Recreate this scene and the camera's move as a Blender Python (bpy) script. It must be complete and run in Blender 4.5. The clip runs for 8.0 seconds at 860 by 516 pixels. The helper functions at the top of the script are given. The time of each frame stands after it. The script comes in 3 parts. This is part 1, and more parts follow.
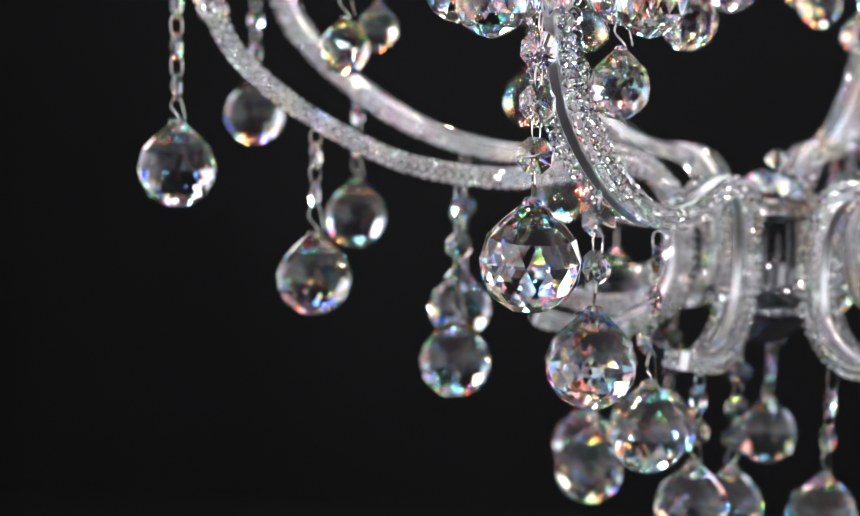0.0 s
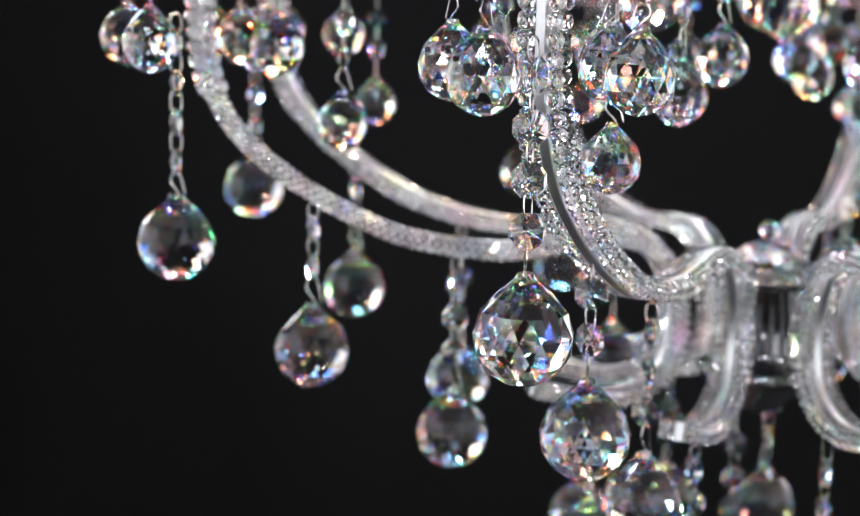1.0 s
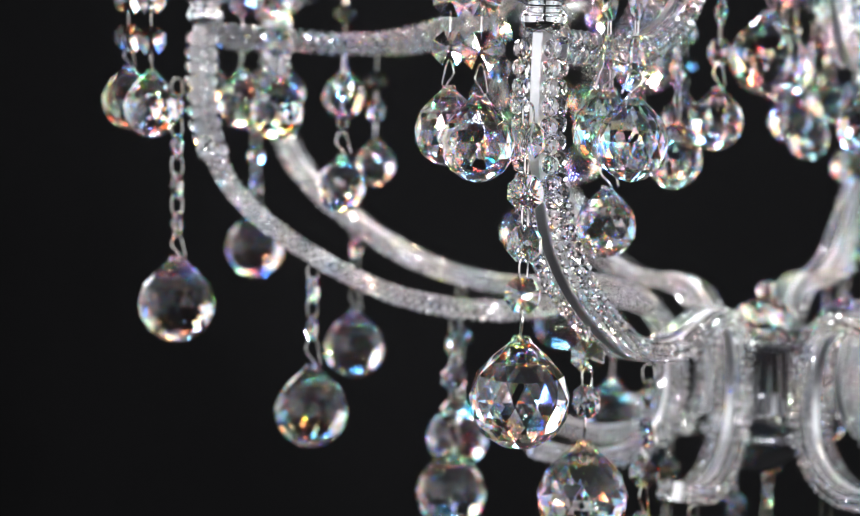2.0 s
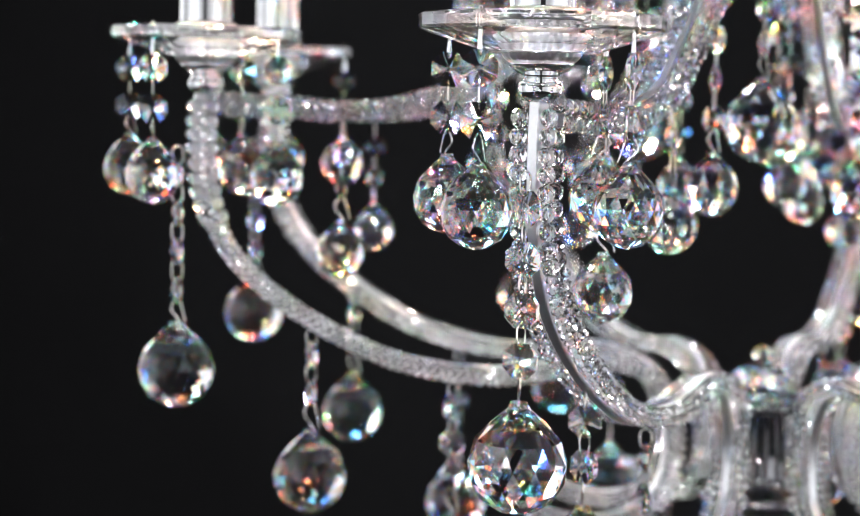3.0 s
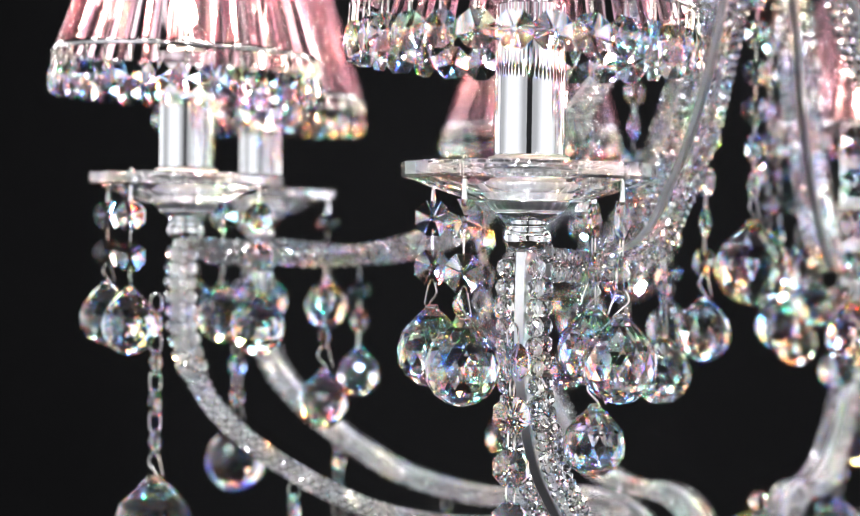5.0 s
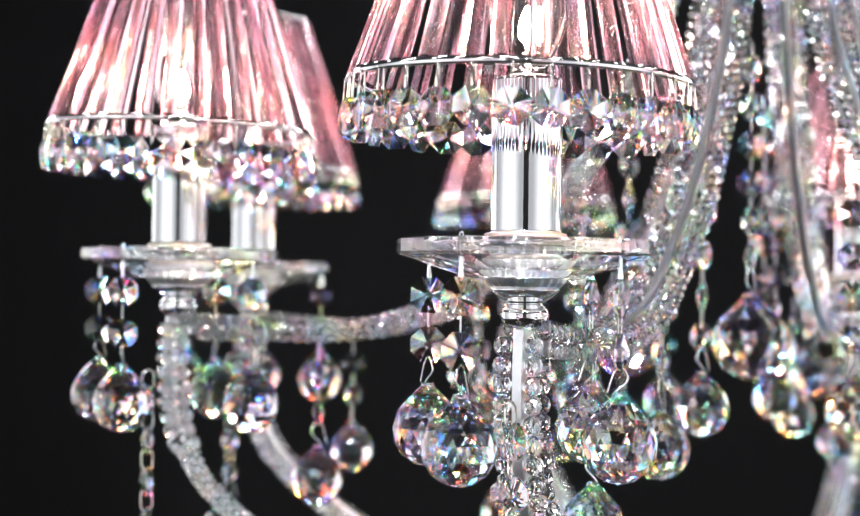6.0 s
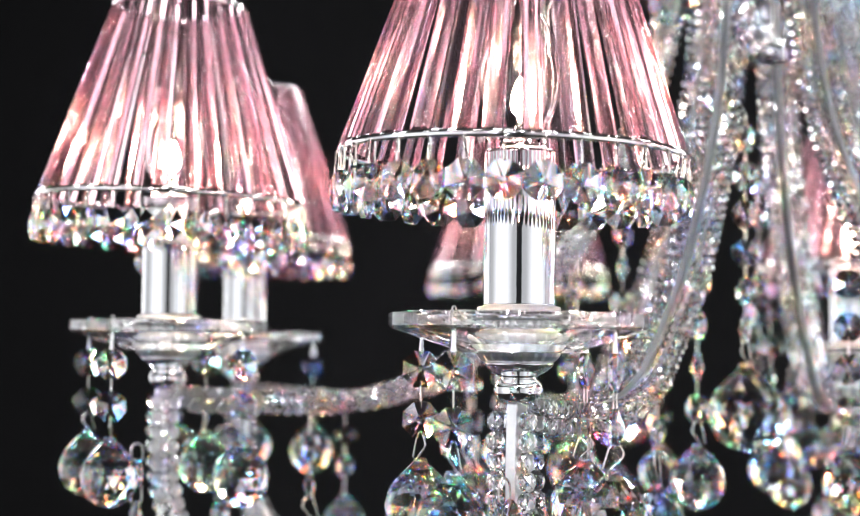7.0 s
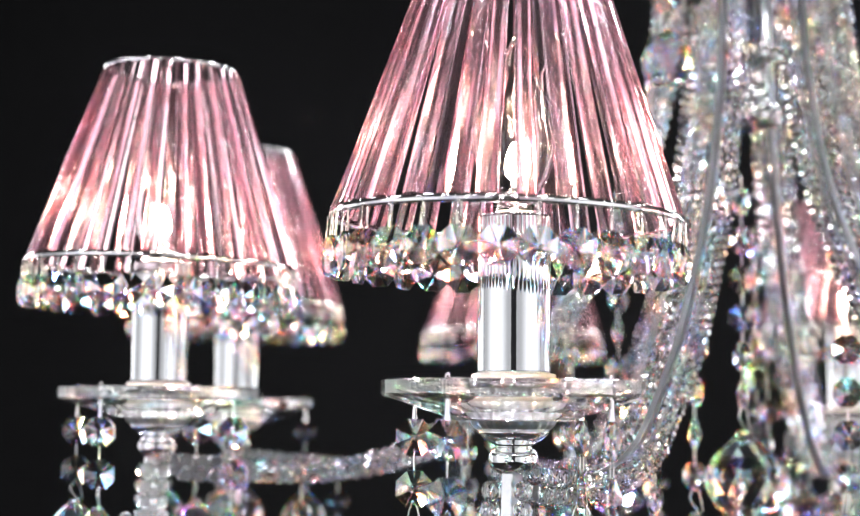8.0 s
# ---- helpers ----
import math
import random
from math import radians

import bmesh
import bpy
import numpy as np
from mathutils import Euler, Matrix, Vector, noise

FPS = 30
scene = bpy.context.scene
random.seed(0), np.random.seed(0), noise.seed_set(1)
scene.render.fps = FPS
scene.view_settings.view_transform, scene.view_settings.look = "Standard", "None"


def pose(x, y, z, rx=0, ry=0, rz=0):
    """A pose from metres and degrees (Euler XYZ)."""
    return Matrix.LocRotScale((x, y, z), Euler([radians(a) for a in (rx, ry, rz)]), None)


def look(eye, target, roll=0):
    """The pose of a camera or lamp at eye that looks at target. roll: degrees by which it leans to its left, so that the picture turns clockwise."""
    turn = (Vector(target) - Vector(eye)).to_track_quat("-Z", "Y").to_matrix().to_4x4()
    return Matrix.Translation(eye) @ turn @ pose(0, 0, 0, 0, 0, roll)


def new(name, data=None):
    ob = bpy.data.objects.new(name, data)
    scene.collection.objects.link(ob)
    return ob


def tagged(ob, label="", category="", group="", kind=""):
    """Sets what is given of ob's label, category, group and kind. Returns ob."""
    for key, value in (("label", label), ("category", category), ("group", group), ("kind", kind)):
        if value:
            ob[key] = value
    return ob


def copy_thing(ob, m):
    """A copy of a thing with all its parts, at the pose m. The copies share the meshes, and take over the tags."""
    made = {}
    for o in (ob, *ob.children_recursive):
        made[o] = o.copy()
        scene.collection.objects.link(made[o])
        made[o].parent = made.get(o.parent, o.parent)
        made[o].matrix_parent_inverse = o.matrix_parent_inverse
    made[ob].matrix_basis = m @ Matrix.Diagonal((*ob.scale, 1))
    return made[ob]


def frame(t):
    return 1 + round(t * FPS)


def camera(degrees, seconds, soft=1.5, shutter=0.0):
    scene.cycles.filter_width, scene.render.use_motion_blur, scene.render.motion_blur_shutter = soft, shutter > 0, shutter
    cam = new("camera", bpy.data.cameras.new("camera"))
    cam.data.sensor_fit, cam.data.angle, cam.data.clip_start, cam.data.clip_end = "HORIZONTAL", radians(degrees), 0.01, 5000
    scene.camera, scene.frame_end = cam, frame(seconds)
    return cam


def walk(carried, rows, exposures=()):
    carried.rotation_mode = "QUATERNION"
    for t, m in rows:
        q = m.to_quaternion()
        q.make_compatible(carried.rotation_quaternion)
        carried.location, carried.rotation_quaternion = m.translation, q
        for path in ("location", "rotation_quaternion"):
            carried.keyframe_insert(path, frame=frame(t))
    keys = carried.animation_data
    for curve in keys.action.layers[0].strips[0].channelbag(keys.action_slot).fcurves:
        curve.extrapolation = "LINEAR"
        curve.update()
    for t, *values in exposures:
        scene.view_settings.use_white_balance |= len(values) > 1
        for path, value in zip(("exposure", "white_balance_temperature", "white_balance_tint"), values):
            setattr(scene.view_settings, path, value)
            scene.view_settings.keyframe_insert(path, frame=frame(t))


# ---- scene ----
cam = camera(30.5, 8.0, soft=0.75)
PATH = [
    (0, (-0.161, -0.943, 1.556), (-0.253, 1.006, 1.118), 1.7),
    (0.5, (-0.159, -0.947, 1.559), (-0.256, 1.011, 1.16), 1.6),
    (1, (-0.157, -0.951, 1.562), (-0.256, 1.014, 1.204), 1.5),
    (1.5, (-0.155, -0.954, 1.564), (-0.258, 1.017, 1.242), 1.4),
    (2.8, (-0.153, -0.962, 1.57), (-0.262, 1.022, 1.339), 1.3),
    (3, (-0.154, -0.963, 1.57), (-0.259, 1.022, 1.357), 1.3),
    (3.5, (-0.154, -0.957, 1.573), (-0.256, 1.032, 1.397), 1.1),
    (4, (-0.153, -0.952, 1.576), (-0.254, 1.041, 1.441), 1.1),
    (4.5, (-0.153, -0.946, 1.577), (-0.252, 1.05, 1.484), 1.0),
    (6, (-0.156, -0.934, 1.583), (-0.24, 1.064, 1.616), 0.7),
    (6.5, (-0.156, -0.931, 1.585), (-0.237, 1.066, 1.658), 0.7),
    (7, (-0.156, -0.927, 1.587), (-0.232, 1.068, 1.701), 0.6),
    (7.5, (-0.155, -0.923, 1.588), (-0.229, 1.07, 1.741), 0.6),
    (8, (-0.156, -0.918, 1.589), (-0.225, 1.071, 1.782), 0.5),
]
walk(cam, [(t, look(eye, target, roll)) for t, eye, target, roll in PATH])
cam.data.dof.use_dof = True
cam.data.dof.focus_distance = 0.63
cam.data.dof.aperture_fstop = 8.4
scene.cycles.max_bounces, scene.cycles.transmission_bounces, scene.cycles.glossy_bounces = 28, 28, 12
scene.cycles.sample_clamp_indirect = 0.0

# ---- light: a dark studio with scrims, added unseen soft boxes, downlights and small spots, and the lamps' own bulbs ----
world = bpy.data.worlds.new("studio_air")
world.use_nodes = True
world.node_tree.nodes["Background"].inputs[0].default_value = (0.02, 0.021, 0.024, 1)
world.node_tree.nodes["Background"].inputs[1].default_value = 0.1
scene.world = world
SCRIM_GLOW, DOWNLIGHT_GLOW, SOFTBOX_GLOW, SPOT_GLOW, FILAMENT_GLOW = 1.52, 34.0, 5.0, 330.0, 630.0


# ---- materials ----
def material(name):
    m = bpy.data.materials.new(name)
    m.use_nodes = True
    nt = m.node_tree
    nt.nodes.clear()
    out = nt.nodes.new("ShaderNodeOutputMaterial")
    return m, nt, out


def principled(name, color, rough, metal=0.0, scale=40.0, vary=0.15, bump=0.0, rough_vary=0.1):
    """A surface with two scales of variation in colour and gloss, and a fine relief."""
    m, nt, out = material(name)
    p = nt.nodes.new("ShaderNodeBsdfPrincipled")
    geo = nt.nodes.new("ShaderNodeTexCoord")
    n1, n2 = nt.nodes.new("ShaderNodeTexNoise"), nt.nodes.new("ShaderNodeTexNoise")
    n1.inputs["Scale"].default_value, n2.inputs["Scale"].default_value = scale, scale * 9
    n1.inputs["Detail"].default_value = 5
    for n in (n1, n2):
        nt.links.new(geo.outputs["Object"], n.inputs["Vector"])
    mix = nt.nodes.new("ShaderNodeMix")
    mix.data_type = "RGBA"
    mix.inputs[6].default_value = (*[c * (1 - vary) for c in color], 1)
    mix.inputs[7].default_value = (*[min(1, c * (1 + vary)) for c in color], 1)
    nt.links.new(n1.outputs["Fac"], mix.inputs[0])
    nt.links.new(mix.outputs[2], p.inputs["Base Color"])
    rng = nt.nodes.new("ShaderNodeMapRange")
    rng.inputs["To Min"].default_value = max(0.02, rough - rough_vary)
    rng.inputs["To Max"].default_value = rough + rough_vary
    nt.links.new(n2.outputs["Fac"], rng.inputs["Value"])
    nt.links.new(rng.outputs[0], p.inputs["Roughness"])
    p.inputs["Metallic"].default_value = metal
    if bump:
        b = nt.nodes.new("ShaderNodeBump")
        b.inputs["Strength"].default_value, b.inputs["Distance"].default_value = bump, 0.0005
        nt.links.new(n2.outputs["Fac"], b.inputs["Height"])
        nt.links.new(b.outputs[0], p.inputs["Normal"])
    nt.links.new(p.outputs[0], out.inputs[0])
    return m


SPECTRUM = ((-1.0, (.41, .09, .06)), (-.36, (.37, .36, .13)), (.36, (.11, .38, .33)), (1.0, (.12, .17, .48)))


def crystal_material(name, clear, ior, spread, blend=0.1):
    """Lead crystal: four glasses from red to blue that add up to white, whose index rises with each, so that light is split.
    blend: how far each is drawn towards white."""
    m, nt, out = material(name)
    last = None
    for k, tint in SPECTRUM:
        g = nt.nodes.new("ShaderNodeBsdfGlass")
        g.inputs["Color"].default_value = (*[k2 * (c * (1 - blend) + 0.25 * blend) for k2, c in zip(clear, tint)], 1)
        g.inputs["Roughness"].default_value = 0.0
        g.inputs["IOR"].default_value = ior + k * spread
        if last is None:
            last = g.outputs[0]
        else:
            a = nt.nodes.new("ShaderNodeAddShader")
            nt.links.new(last, a.inputs[0])
            nt.links.new(g.outputs[0], a.inputs[1])
            last = a.outputs[0]
    nt.links.new(last, out.inputs[0])
    return m


def glass_material(name, color, ior=1.5, rough=0.0):
    """Tinted glass; pieces differ a little in depth of colour."""
    m, nt, out = material(name)
    g = nt.nodes.new("ShaderNodeBsdfGlass")
    info = nt.nodes.new("ShaderNodeObjectInfo")
    mix = nt.nodes.new("ShaderNodeMix")
    mix.data_type = "RGBA"
    mix.inputs[6].default_value = (*[c ** 1.25 for c in color], 1)
    mix.inputs[7].default_value = (*[c ** 0.8 for c in color], 1)
    nt.links.new(info.outputs["Random"], mix.inputs[0])
    nt.links.new(mix.outputs[2], g.inputs["Color"])
    g.inputs["IOR"].default_value, g.inputs["Roughness"].default_value = ior, rough
    nt.links.new(g.outputs[0], out.inputs[0])
    return m


def glowing(name, color, strength, reach=0.0):
    """A thing that gives off light. reach: metres over which a lamp behind a cloth fades from its middle."""
    m, nt, out = material(name)
    e = nt.nodes.new("ShaderNodeEmission")
    if reach:
        co, size, fade = nt.nodes.new("ShaderNodeTexCoord"), nt.nodes.new("ShaderNodeVectorMath"), nt.nodes.new("ShaderNodeMapRange")
        size.operation = "LENGTH"
        fade.interpolation_type = "SMOOTHSTEP"
        fade.inputs["From Min"].default_value, fade.inputs["From Max"].default_value = 0.1, reach
        fade.inputs["To Min"].default_value, fade.inputs["To Max"].default_value = strength, strength * 0.38
        nt.links.new(co.outputs["Object"], size.inputs[0])
        nt.links.new(size.outputs["Value"], fade.inputs["Value"])
        nt.links.new(fade.outputs[0], e.inputs[1])
    e.inputs[0].default_value, e.inputs[1].default_value = (*color, 1), strength
    nt.links.new(e.outputs[0], out.inputs[0])
    return m


CRYSTAL = crystal_material("lead_crystal", (0.99, 0.974, 0.992), 1.58, 0.026, 0.02)
FRINGE_CRYSTAL = crystal_material("small_lead_crystal", (0.99, 0.974, 0.992), 1.57, 0.022, 0.04)
DISH_GLASS = glass_material("drip_pan_crystal", (0.99, 0.99, 0.99), 1.56)
BEAD = glass_material("bead_glass", (0.985, 0.985, 0.985), 1.54)
BOW_BEAD = crystal_material("bow_bead_glass", (0.985, 0.980, 0.985), 1.54, 0.014, 0.66)
PINK = glass_material("pink_glass", (0.930, 0.808, 0.838), 1.48, 0.13)
CLEAR = glass_material("bulb_glass", (0.98, 0.98, 0.98), 1.45)
CHROME = principled("polished_chrome", (0.86, 0.87, 0.88), 0.07, 1.0, 60, 0.05, 0.03, 0.03)
# Hub chrome: the dark room it would mirror is put into the base colour.
DIMMED_CHROME = principled("chrome_with_dark_reflection", (0.28, 0.28, 0.29), 0.12, 1.0, 60, 0.15, 0.05, 0.05)
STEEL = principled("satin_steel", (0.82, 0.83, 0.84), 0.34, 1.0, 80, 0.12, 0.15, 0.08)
# The arm steel again for the bows, with a dark reflection put into its colour.
DIMMED_STEEL = principled("steel_with_dark_reflection", (0.34, 0.345, 0.355), 0.36, 1.0, 80, 0.12, 0.15, 0.08)
WIRE = principled("nickel_wire", (0.80, 0.78, 0.74), 0.18, 1.0, 200, 0.08, 0.05, 0.05)
SILVERED = principled("silvered_glass", (0.88, 0.88, 0.89), 0.30, 1.0, 90, 0.06, 0.05, 0.06)
COLLAR = principled("brushed_champagne_metal", (0.74, 0.70, 0.62), 0.35, 1.0, 150, 0.1, 0.2, 0.08)
CERAMIC = principled("lamp_holder_white", (0.75, 0.72, 0.66), 0.4, 0.0, 90, 0.06, 0.1)
BLACK_CLOTH = principled("black_backdrop_cloth", (0.0057, 0.0057, 0.0062), 0.95, 0.0, 3, 0.25, 0.2, 0.04)
BLACK_PAINT = principled("black_wall_paint", (0.022, 0.022, 0.023), 0.8, 0.0, 2, 0.2, 0.2)
FLOOR_PAINT = principled("dark_studio_floor", (0.010, 0.010, 0.010), 0.6, 0.0, 4, 0.25, 0.2)
BLACK_METAL = principled("black_coated_metal", (0.02, 0.02, 0.02), 0.45, 0.0, 30, 0.2, 0.1)
SCRIM = glowing("scrim_cloth", (0.945, 0.955, 1.0), SCRIM_GLOW, 0.9)
DOWNLIGHT = glowing("added_downlight_lens", (0.945, 0.950, 1.0), DOWNLIGHT_GLOW)
DIFFUSER = glowing("added_softbox_diffuser", (0.98, 0.99, 1.0), SOFTBOX_GLOW)
SPOT = glowing("added_spot_lens", (0.945, 0.935, 1.0), SPOT_GLOW)
FILAMENT = glowing("glowing_filament", (1.0, 0.75, 0.52), FILAMENT_GLOW)


# ---- mesh helpers ----
def mesh(name, verts, faces, mat, smooth=False):
    me = bpy.data.meshes.new(name)
    me.from_pydata([tuple(v) for v in verts], [], faces)
    me.materials.append(mat)
    me.polygons.foreach_set("use_smooth", [smooth] * len(me.polygons))
    me.update()
    return me


def outward(me):
    """The same mesh, with its faces turned outwards."""
    bm = bmesh.new()
    bm.from_mesh(me)
    bmesh.ops.recalc_face_normals(bm, faces=bm.faces[:])
    bm.to_mesh(me)
    bm.free()
    return me


def part(name, data, parent=None, m=None, label="", kind=""):
    ob = new(name, data)
    if parent is not None:
        ob.parent = parent
    if m is not None:
        ob.matrix_basis = m
    return tagged(ob, label=label, kind=kind)


def thing(name, m, label, category, group="", kind="", data=None):
    ob = new(name, data)
    if data is None:
        ob.empty_display_size = 0.02
    ob.matrix_basis = m
    return tagged(ob, label, category, group, kind)


def lathe(profile, n, ripple=0.0, waves=0, closed=False):
    """Verts and faces of a turned form; profile of (r, z). ripple: flutes round the form."""
    verts, faces = [], []
    for r, z in profile:
        for i in range(n):
            a = 2 * math.pi * i / n
            k = 1 + ripple * math.cos(waves * a)
            verts.append((r * k * math.cos(a), r * k * math.sin(a), z))
    rows = len(profile)
    for j in range(rows if closed else rows - 1):
        for i in range(n):
            j2, i2 = (j + 1) % rows, (i + 1) % n
            faces.append((j * n + i, j * n + i2, j2 * n + i2, j2 * n + i))
    if not closed:
        if profile[0][0] > 1e-6:
            faces.append(tuple(range(n - 1, -1, -1)))
        if profile[-1][0] > 1e-6:
            faces.append(tuple((rows - 1) * n + i for i in range(n)))
    return verts, faces


def staggered(profile, n):
    """A convex cut stone: rings of n points, each turned half a step against the last, joined by triangles."""
    verts, faces = [], []
    for j, (r, z) in enumerate(profile):
        for i in range(n):
            a = 2 * math.pi * (i + 0.5 * (j % 2)) / n
            verts.append((r * math.cos(a), r * math.sin(a), z))
    for j in range(len(profile) - 1):
        for i in range(n):
            i2, a, b = (i + 1) % n, j * n, (j + 1) * n
            if j % 2 == 0:
                faces += [(a + i, b + i, a + i2), (a + i2, b + i, b + i2)]
            else:
                faces += [(a + i, b + i, b + i2), (a + i, b + i2, a + i2)]
    faces.append(tuple(range(n)))
    faces.append(tuple((len(profile) - 1) * n + i for i in range(n - 1, -1, -1)))
    return verts, faces


def sweep(points, section, flat=None, ring=False):
    """A section of (u, v) carried along points; u runs along the side, v along the normal. flat: the fixed side direction."""
    verts, faces, n, k = [], [], len(points), len(section)
    pts = [Vector(p) for p in points]
    for i, p in enumerate(pts):
        if ring:
            tan = pts[(i + 1) % n] - pts[i - 1]
        else:
            tan = pts[min(i + 1, n - 1)] - pts[max(i - 1, 0)]
        tan.normalize()
        side = Vector(flat) if flat else tan.orthogonal().normalized()
        nor = tan.cross(side).normalized()
        for u, v in section:
            verts.append(p + side * u + nor * v)
    for i in range(n if ring else n - 1):
        i2 = (i + 1) % n
        for j in range(k):
            j2 = (j + 1) % k
            faces.append((i * k + j, i2 * k + j, i2 * k + j2, i * k + j2))
    if not ring:
        faces.append(tuple(range(k)))
        faces.append(tuple((n - 1) * k + j for j in range(k - 1, -1, -1)))
    return verts, faces


def disc_section(r, n=6):
    return [(r * math.cos(2 * math.pi * i / n), -r * math.sin(2 * math.pi * i / n)) for i in range(n)]


def spline(points, step):
    """A smooth curve through points, in even steps."""
    pts = [Vector((*p, 0)) for p in points]
    fine = []
    for i in range(len(pts) - 1):
        p0, p1, p2, p3 = pts[max(i - 1, 0)], pts[i], pts[i + 1], pts[min(i + 2, len(pts) - 1)]
        for s in range(20):
            t = s / 20
            fine.append(0.5 * (2 * p1 + (p2 - p0) * t + (2 * p0 - 5 * p1 + 4 * p2 - p3) * t * t + (3 * p1 - p0 - 3 * p2 + p3) * t ** 3))
    fine.append(pts[-1])
    out, left = [fine[0]], step
    for a, b in zip(fine, fine[1:]):
        d = (b - a).length
        while d >= left:
            a = a + (b - a) * (left / d)
            out.append(a)
            d, left = (b - a).length, step
        left -= d
    return [(p.x, p.y) for p in out]


def box(name, x0, x1, y0, y1, z0, z1, mat, bevel=0.0):
    bm = bmesh.new()
    bmesh.ops.create_cube(bm, size=1, matrix=Matrix.Translation(((x0 + x1) / 2, (y0 + y1) / 2, (z0 + z1) / 2)) @ Matrix.Diagonal((x1 - x0, y1 - y0, z1 - z0, 1)))
    if bevel:
        bmesh.ops.bevel(bm, geom=bm.edges[:], offset=bevel, segments=2, affect="EDGES")
    me = bpy.data.meshes.new(name)
    bm.to_mesh(me)
    bm.free()
    me.materials.append(mat)
    return me


def spin(deg):
    return Matrix.Rotation(radians(deg), 4, "Z")


# ---- the studio ----
X0, X1, Y0, Y1, H = -2.6, 2.6, -3.2, 3.0, 3.2
for name, args, mat, label in (
        ("floor", (X0 - .1, X1 + .1, Y0 - .1, Y1 + .1, -.1, 0), FLOOR_PAINT, "dark painted studio floor"),
        ("ceiling", (X0 - .1, X1 + .1, Y0 - .1, Y1 + .1, H, H + .1), BLACK_PAINT, "matt black studio ceiling"),
        ("wall_north", (X0, X1, Y1, Y1 + .1, 0, H), BLACK_CLOTH, "black cloth backdrop wall behind the chandelier"),
        ("wall_south", (X0, X1, Y0 - .1, Y0, 0, H), BLACK_PAINT, "matt black studio wall"),
        ("wall_west", (X0 - .1, X0, Y0 - .1, Y1 + .1, 0, H), BLACK_PAINT, "matt black studio wall"),
        ("wall_east", (X1, X1 + .1, Y0 - .1, Y1 + .1, 0, H), BLACK_PAINT, "matt black studio wall")):
    tagged(new(name, box(name, *args, mat)), label, "wall" if "wall" in name else name, kind="structure")


def scrim(x0, y0, x1, y1, z0, z1):
    """A tall frame of white cloth lit from behind, standing beside the camera."""
    ob = thing("light_scrim", Matrix.Translation(((x0 + x1) / 2, (y0 + y1) / 2, 0)), "wide glowing white cloth scrim on black uprights", "light panel", "studio scrims")
    back = Matrix.Translation((-(x0 + x1) / 2, -(y0 + y1) / 2, 0))
    u, v, w, h = (x1 - x0) / 2, (y1 - y0) / 2, (z0 + z1) / 2, (z1 - z0) / 2
    part("cloth", mesh("cloth", [(-u, -v, -h), (u, v, -h), (u, v, h), (-u, -v, h)], [(0, 1, 2, 3)], SCRIM), ob, Matrix.Translation((0, 0, w)), "glowing white cloth")
    for x, y in ((x0, y0), (x1, y1)):
        part("upright", mesh("upright", *sweep([(x, y, 0), (x, y, z1 + .02)], disc_section(.012, 10)), BLACK_METAL), ob, back)
    for z in (z0, z1):
        part("crossbar", mesh("crossbar", *sweep([(x0, y0, z), (x1, y1, z)], disc_section(.012, 10)), BLACK_METAL), ob, back)
    return ob


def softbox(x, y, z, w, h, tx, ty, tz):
    """An unseen soft box on its stand, added for sparkle and turned to a target."""
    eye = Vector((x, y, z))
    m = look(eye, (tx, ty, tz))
    ob = thing("softbox", Matrix.Translation((x, y, 0)), "black softbox with a glowing white diffuser on a stand, unseen, added for sparkle", "softbox", "studio softboxes")
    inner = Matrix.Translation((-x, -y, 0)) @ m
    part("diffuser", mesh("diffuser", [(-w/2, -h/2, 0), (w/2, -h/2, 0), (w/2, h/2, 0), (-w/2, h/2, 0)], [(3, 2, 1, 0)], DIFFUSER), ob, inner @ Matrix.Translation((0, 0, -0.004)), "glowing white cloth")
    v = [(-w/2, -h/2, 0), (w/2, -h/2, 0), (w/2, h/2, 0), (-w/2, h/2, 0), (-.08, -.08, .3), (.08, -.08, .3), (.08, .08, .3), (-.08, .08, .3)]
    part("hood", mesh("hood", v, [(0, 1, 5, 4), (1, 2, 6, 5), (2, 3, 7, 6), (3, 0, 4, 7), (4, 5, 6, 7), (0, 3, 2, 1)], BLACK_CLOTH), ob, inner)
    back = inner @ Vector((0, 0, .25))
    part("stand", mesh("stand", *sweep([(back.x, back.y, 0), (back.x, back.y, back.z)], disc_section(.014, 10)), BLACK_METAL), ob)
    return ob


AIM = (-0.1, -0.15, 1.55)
scrim(-1.65, 0.15, -0.42, -1.95, 1.12, 1.98)
scrim(0.04, -1.95, 1.55, 0.15, 1.12, 1.98)
scrim(-1.55, 1.45, -1.65, 0.17, 1.12, 1.98)
scrim(1.55, 0.17, 1.45, 1.45, 1.12, 1.98)
# Unseen grid of downlights, added to brighten the beads and make crystal sparkle.
DOWN_RING = mesh("rim", *lathe([(.055, 0), (.070, 0), (.072, .004), (.072, .050), (.055, .050)], 24, 0, 0, True), BLACK_METAL, True)
DOWN_LENS = mesh("lens", *lathe([(.0, .006), (.030, .007), (.054, .012), (.054, .020), (.0, .020)], 20), DOWNLIGHT)
